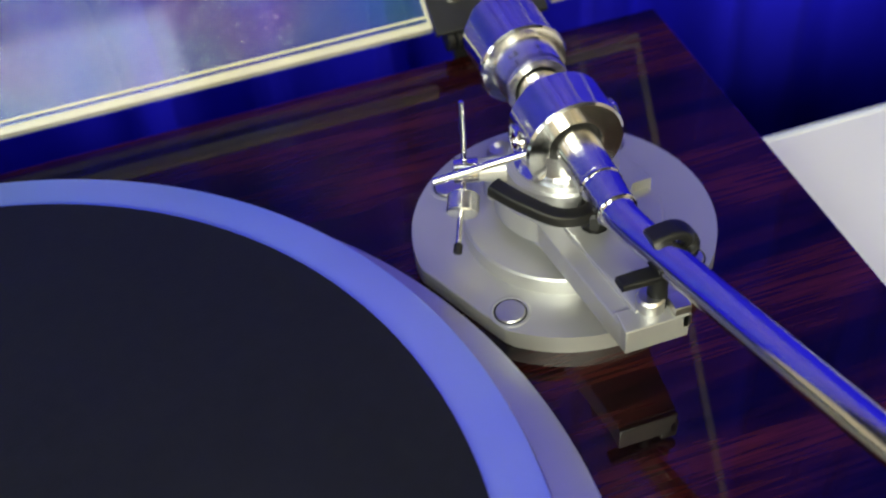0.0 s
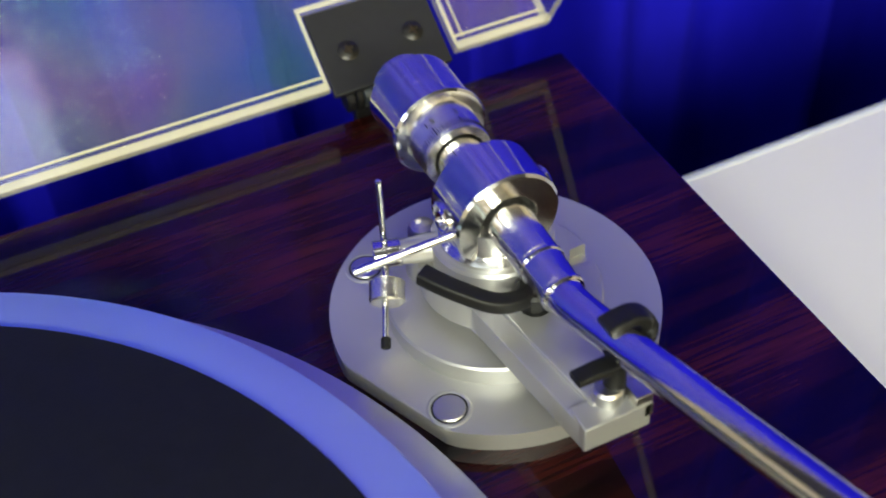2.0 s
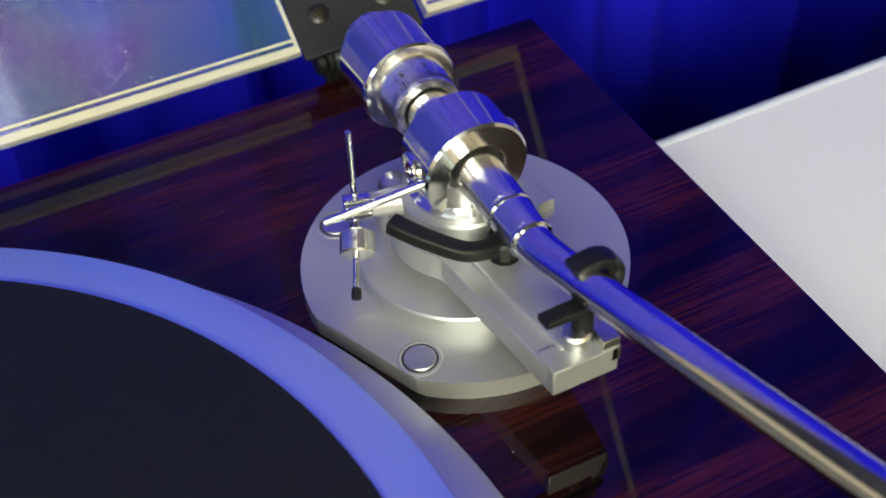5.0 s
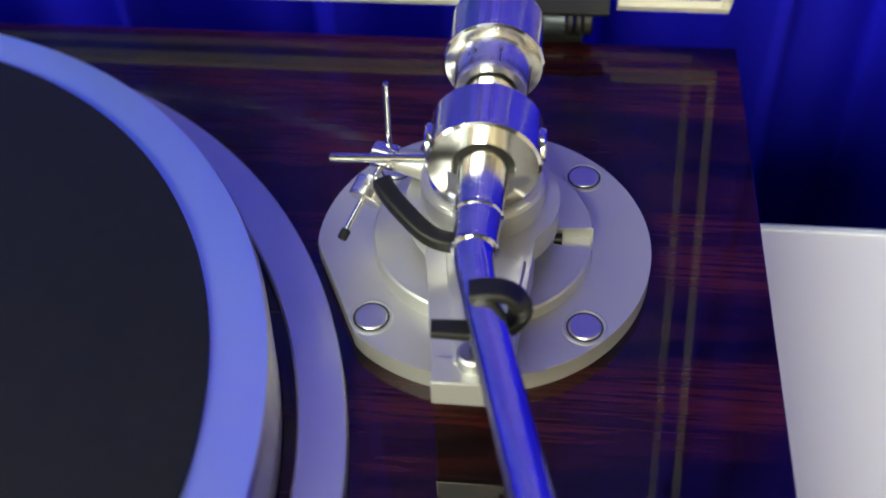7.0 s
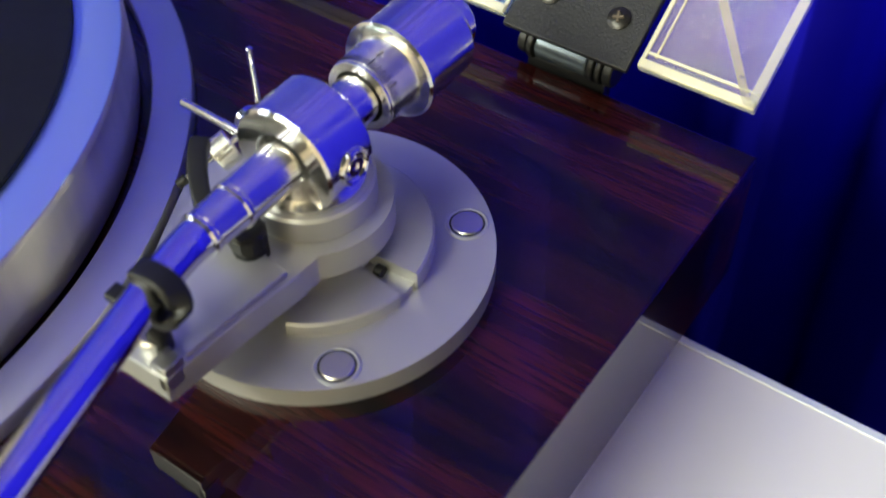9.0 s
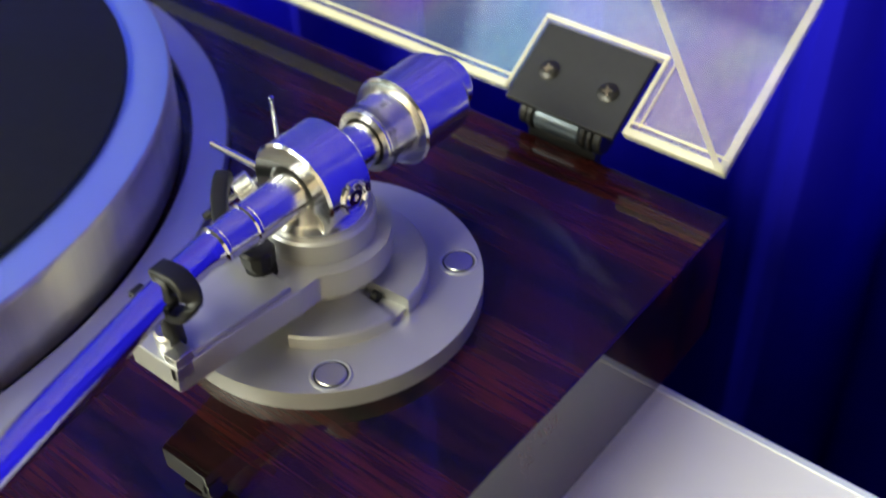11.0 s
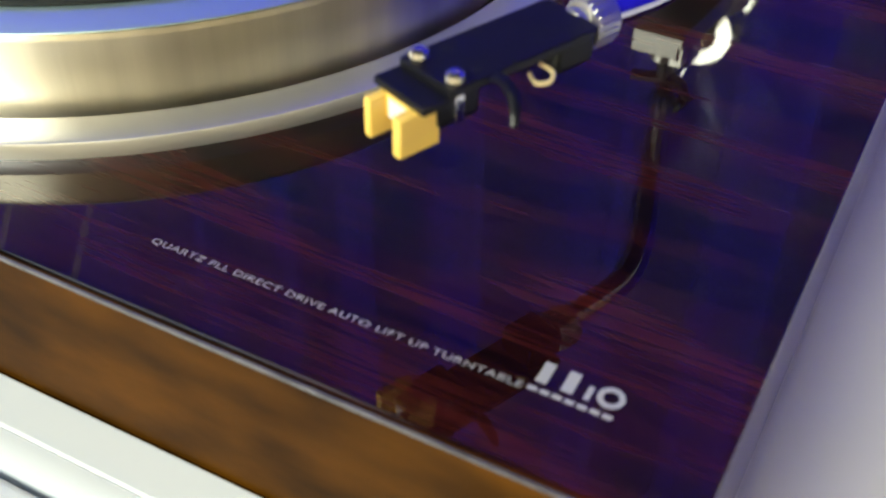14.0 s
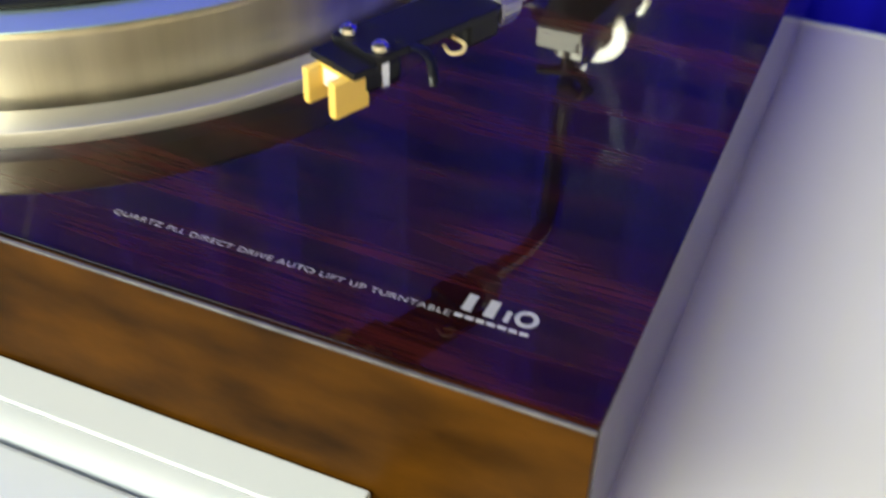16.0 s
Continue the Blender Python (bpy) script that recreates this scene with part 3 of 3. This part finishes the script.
def headshell():
    # local frame: x to the arm's right, y from the tip back to the collar, z up
    tip, rear = Vector((0.2067, -0.1450, 0.0)), Vector((0.2262, -0.0985, 0.0))
    d = (rear - tip).normalized()
    m = Matrix(((d.y, d.x, 0, tip.x), (-d.x, d.y, 0, tip.y), (0, 0, 1, 0.0535), (0, 0, 0, 1)))
    t = base("headshell", (0, 0, 0), "black anodised headshell carrying a yellow cartridge", "headshell")
    t.matrix_world = m
    part("shell_plate", prism([(-0.0086, 0.0070), (0.0086, 0.0070), (0.0090, 0.0085), (0.0090, 0.0480), (0.0080, 0.0510), (-0.0080, 0.0510), (-0.0090, 0.0480), (-0.0090, 0.0085)], -0.0008, 0.0014, 0.0004), SHELL, t)
    part("shell_nose", prism([(-0.0086, 0.0), (0.0086, 0.0), (0.0088, 0.0074), (-0.0088, 0.0074)], -0.0024, -0.0004, 0.0004), SHELL, t)
    part("shell_neck", box(-0.0065, 0.0065, 0.0400, 0.0525, -0.0090, -0.0006, 0.0015), BLACK, t, "black neck block")
    for s in (-1, 1):
        part("shell_screw", lathe([(0, 0.0012), (0.0022, 0.0012), (0.0024, 0.0020), (0.0021, 0.0031), (0.0013, 0.0038), (0, 0.0040)], pose(s * 0.0060, 0.0105, 0), 32, closed=False), CHROME, t, "domed chrome screw")
        # raised black disc in place of a shaded hole
        part("shell_hole", lathe([(0, 0.00145), (0.0013, 0.00145), (0.0013, 0.0016), (0, 0.0016)], pose(s * 0.0050, 0.0175, 0), 24, closed=False), BLACK, t)
    # finger lift at the right side, curling down
    fl = smooth_line([(0.0085, 0.0190, 0.0004), (0.0126, 0.0187, 0.0010), (0.0168, 0.0172, 0.0005), (0.0200, 0.0150, -0.0014), (0.0214, 0.0136, -0.0034)], 6)
    part("finger_lift", tube(fl, lambda s: 0.0019 - 0.0010 * s, 14, 0.5), SHELL, t, "curled black finger lift")
    # locking collar
    part("lock_collar", lathe([(0, 0.0), (0.0046, 0.0), (0.0050, 0.0005), (0.0050, 0.0022), (0.0044, 0.0026), (0.0044, 0.0034), (0.0058, 0.0038), (0.0060, 0.0108), (0.0054, 0.0117), (0, 0.0117)],
                              Matrix.Translation((0, 0.0500, -0.0030)) @ pose(0, 0, 0, -90, 0, 0), 40, closed=False), SATIN, t, "knurled chrome locking collar")
    for k in range(20):
        part("knurl", turned(box(-0.00035, 0.00035, 0.0057, 0.0064, 0.0045, 0.0103, 0.0001, 1), Matrix.Translation((0, 0.0500, -0.0030)) @ pose(0, 0, 0, -90, 0, 0) @ pose(0, 0, 0, 0, 0, 18 * k)), SATIN, t)
    # loop of cream lead wire under the shell
    w = smooth_line([(0.0065, 0.0345, -0.0030), (0.0100, 0.0355, -0.0042), (0.0116, 0.0330, -0.0048), (0.0100, 0.0305, -0.0050), (0.0065, 0.0315, -0.0044)], 6)
    part("lead_wire", tube(w, 0.0006, 10), GOLD, t, "cream lead wire")
    # cartridge body and yellow stylus guard
    part("cartridge_body", box(-0.0066, 0.0066, 0.0040, 0.0180, -0.0098, -0.0010, 0.0022, 4), SHELL, t, "black cartridge body")
    part("cartridge_clip", box(0.0065, 0.0071, 0.0100, 0.0125, -0.0090, -0.0015, 0.0002), CHROME, t, "bright metal clip")
    g = part("stylus_guard", merge(box(-0.0064, -0.0040, -0.0045, 0.0065, -0.0125, -0.0026, 0.0006), box(0.0036, 0.0064, -0.0045, 0.0065, -0.0125, -0.0026, 0.0006),
                                   box(-0.0050, 0.0050, 0.0000, 0.0064, -0.0085, -0.0026, 0.0005)), YELLOW, t, "yellow plastic stylus guard")
    part("guard_mark", box(-0.0030, 0.0028, -0.0004, 0.0002, -0.0078, -0.0032, 0.0001), WHITE_METAL, g, "pale mark between the prongs")
    return t


def arm_rest():
    t = base("arm_rest", (0.2112, 0.0365, 0.0262), "black plastic arm rest clip holding the tube", "arm rest")
    o = Matrix.Translation((-0.2112, -0.0365, -0.0262))
    part("rest_post", turned(rod((0.2135, 0.0370, 0.0262), (0.2135, 0.0370, 0.0392), 0.0030, 0.0026), o), BLACK, t)
    lo = smooth_line([(0.2017, 0.0362, 0.0405), (0.2070, 0.0366, 0.0400), (0.2130, 0.0372, 0.0392), (0.2190, 0.0380, 0.0402), (0.2222, 0.0386, 0.0445), (0.2218, 0.0392, 0.0490), (0.2188, 0.0394, 0.0515), (0.2145, 0.0392, 0.0518), (0.2108, 0.0390, 0.0512)], 6)
    part("clip", turned(tube(lo, lambda s: 0.0023 + 0.0007 * min(1, 2 * s), 28, 0.52, 0.4), o), BLACK, t, "curved black clip")


def lift_lever():
    t = base("lift_lever", (0.2101, 0.0713, 0.0262), "curved black lever of the arm lift", "lever")
    o = Matrix.Translation((-0.2101, -0.0713, -0.0262))
    part("pivot_knob", turned(lathe([(0, 0.0262), (0.0050, 0.0262), (0.0050, 0.0275), (0.0036, 0.0282), (0.0036, 0.0300), (0.0050, 0.0306), (0.0052, 0.0345), (0.0044, 0.0354), (0, 0.0354)], pose(0.2101, 0.0713, 0), 11, closed=False), o), BLACK, t)
    ln = smooth_line([(0.2101, 0.0713, 0.0335), (0.2040, 0.0695, 0.0345), (0.1975, 0.0705, 0.0360), (0.1905, 0.0760, 0.0385), (0.1860, 0.0810, 0.0400), (0.1838, 0.0845, 0.0405)], 7)
    part("handle", turned(tube(ln, lambda s: 0.0024 + 0.0002 * s, 28, 0.85, 0.4), o), BLACK, t)


def anti_skate():
    t = base("anti_skating_weight", (0.182, 0.106, 0.0068), "chrome anti-skating lever with a small weight", "weight")
    o = Matrix.Translation((-0.182, -0.106, -0.0068))
    part("bracket", turned(rod((0.1985, 0.1010, 0.0300), (0.1850, 0.1045, 0.0303), 0.0046, 0.0036, 28, 0.0004), o), CAST, t, "pale cast bracket")
    part("sleeve", turned(rod((0.1855, 0.1040, 0.0305), (0.1780, 0.1062, 0.0305), 0.0040, None, 32, 0.0004), o), CHROME, t)
    part("upright_rod", turned(rod((0.1821, 0.1079, 0.0290), (0.1826, 0.1077, 0.0553), 0.0009, None, 16, 0.0003), o), CHROME, t)
    part("lever_rod", turned(rod((0.1826, 0.1080, 0.0315), (0.1720, 0.0855, 0.0200), 0.0009, None, 16), o), CHROME, t)
    d = (Vector((0.1720, 0.0855, 0.0200)) - Vector((0.1826, 0.1080, 0.0315))).normalized()
    p = Vector((0.1776, 0.0965, 0.0252))
    part("weight", turned(rod(p - 0.0032 * d, p + 0.0032 * d, 0.0050, None, 40, 0.0004), o), DIAL, t, "small turned aluminium weight")
    e = Vector((0.1716, 0.0845, 0.0195))
    part("rubber_tip", turned(rod(e - 0.0016 * d, e + 0.0016 * d, 0.0014, None, 16, 0.0003), o), BLACK, t, "black rubber tip")
    part("cross_bar", turned(rod((0.1683, 0.0939, 0.0399), (0.1955, 0.0890, 0.0456), 0.0012, None, 16, 0.0003), o), CHROME, t)
    k = base("height_lock_knob", (0.1949, 0.1107, 0.0068), "small silver knob with a red collar on the arm base", "knob")
    part("knob_stem", lathe([(0, 0), (0.0058, 0), (0.0058, 0.0142), (0.0053, 0.0150), (0, 0.0150)], n=28, closed=False), CAST, k)
    part("knob_collar", lathe([(0, 0.0150), (0.0043, 0.0150), (0.0043, 0.0162), (0.0040, 0.0166), (0.0043, 0.0170), (0.0043, 0.0184), (0, 0.0184)], n=28, closed=False), COPPER, k, "red collar")
    part("knob_cap", lathe([(0, 0.0184), (0.0041, 0.0184), (0.0042, 0.0226), (0.0034, 0.0242), (0.0018, 0.0247), (0, 0.0248)], n=28, closed=False), SATIN, k)


# ---------------------------------------------------------------- lid
def lid():
    HY, HZ = 0.2035, 0.0150
    t = base("dust_cover", (0.05, HY, HZ), "clear acrylic dust cover standing open on its hinges", "dust cover")
    t.matrix_world = pose(0.05, HY, HZ, -57, 0, 0)
    x0, x1, h, depth, w = LEFT + 0.005 - 0.05, 0.2875 - 0.05, 0.075, 0.375, 0.003
    nx0, nx1, nh = 0.2005 - 0.05, 0.2490 - 0.05, 0.0300      # notch for the hinge

    def sheet(name, bm, thin, skin):
        # faces across the thickness take the bright edge
        bm.normal_update()
        for f in bm.faces:
            f.material_index = 0 if abs(f.normal[thin]) > 0.9 else 1
        return finish(name, bm, [skin, EDGE], t, smooth=False)

    # back wall, closed position: upright in x and z, with a notch for the right hinge
    outline = [(x0, 0), (nx0, 0), (nx0, nh), (nx1, nh), (nx1, 0), (x1, 0), (x1, h), (x0, h)]
    bm = turned(prism(outline, 0, w), pose(0, w, 0, 90, 0, 0))
    sheet("back_wall", bm, 1, HAZED)
    sheet("top_panel", box(x0, x1, -depth, 0.0, h + 0.0002, h + w), 2, CLEAR)
    sheet("side_wall", box(x1 - w, x1, -depth, -0.0002, 0.0, h), 0, CLEAR)
    sheet("side_wall", box(x0, x0 + w, -depth, -0.0002, 0.0, h), 0, CLEAR)
    # bright rims along the lower edge
    for a, b in ((x0, nx0 - 0.0004), (nx1 + 0.0004, x1)):
        finish("rim", box(a, b, -0.0024, -0.0003, -0.0004, 0.0026, 0.0004), EDGE, t)
        finish("rim_line", box(a, b, -0.0012, -0.0003, 0.0046, 0.0056, 0.0003), EDGE, t)
    finish("notch_rim", merge(box(nx0 - 0.0016, nx0 - 0.0002, -0.0015, -0.0002, 0, nh, 0.0003), box(nx1 + 0.0002, nx1 + 0.0016, -0.0015, -0.0002, 0, nh, 0.0003),
                              box(nx0 - 0.0016, nx1 + 0.0016, -0.0015, -0.0002, nh + 0.0002, nh + 0.0022, 0.0003), box(nx1 + 0.0040, nx1 + 0.0047, -0.0012, -0.0002, 0.004, nh + 0.0008, 0.0003)), EDGE, t)
    # hinge with its plate and two screws
    g = base("lid_hinge", (0.2245, HY, 0.006), "black painted steel lid hinge with two cross-head screws", "hinge")
    lm = t.matrix_world @ Matrix.Translation((-0.05, 0, 0))
    inv = Matrix.Translation((-0.2245, -HY, -0.006))
    part("hinge_plate", turned(box(0.2012, 0.2465, -0.0005, 0.0022, -0.003, nh - 0.0008, 0.0004), inv @ lm), PLATE_BLACK, g, "crackle-painted plate")
    for x in (0.2117, 0.2366):
        s = part("screw", turned(lathe([(0, 0), (0.0037, 0), (0.0038, 0.0005), (0.0024, 0.0013), (0, 0.0015)], pose(x, -0.0006, 0.0118, 90, 0, 0), 32, closed=False), inv @ lm), BLACK_STEEL, g, "blackened cross-head screw")
        part("slot", turned(merge(box(-0.0018, 0.0018, -0.0004, 0.0004, 0.0009, 0.0019), box(-0.0004, 0.0004, -0.0018, 0.0018, 0.0009, 0.00192)), inv @ lm @ pose(x, -0.0006, 0.0118, 90, 0, 0) @ pose(0, 0, 0, 0, 0, 20)), SCREW, s)
    for a, b, r in ((0.2060, 0.2092, 0.0052), (0.2096, 0.2120, 0.0060), (0.2124, 0.2316, 0.0052), (0.2320, 0.2344, 0.0060), (0.2350, 0.2372, 0.0060), (0.2376, 0.2410, 0.0056)):
        part("knuckle", turned(rod((a, HY + 0.004, 0.0065), (b, HY + 0.004, 0.0065), r, None, 32, 0.0005), Matrix.Translation((-0.2245, -HY, -0.006))), BARREL if b - a > 0.01 else BLACK, g)
    part("bracket", turned(box(0.209, 0.238, HY + 0.001, HY + 0.006, -0.02, 0.003, 0.0005), Matrix.Translation((-0.2245, -HY, -0.006))), BLACK, g)


room()
curtain()
table()
front_boards()
turntable()
tonearm()
headshell()
arm_rest()
lift_lever()
anti_skate()
lid()
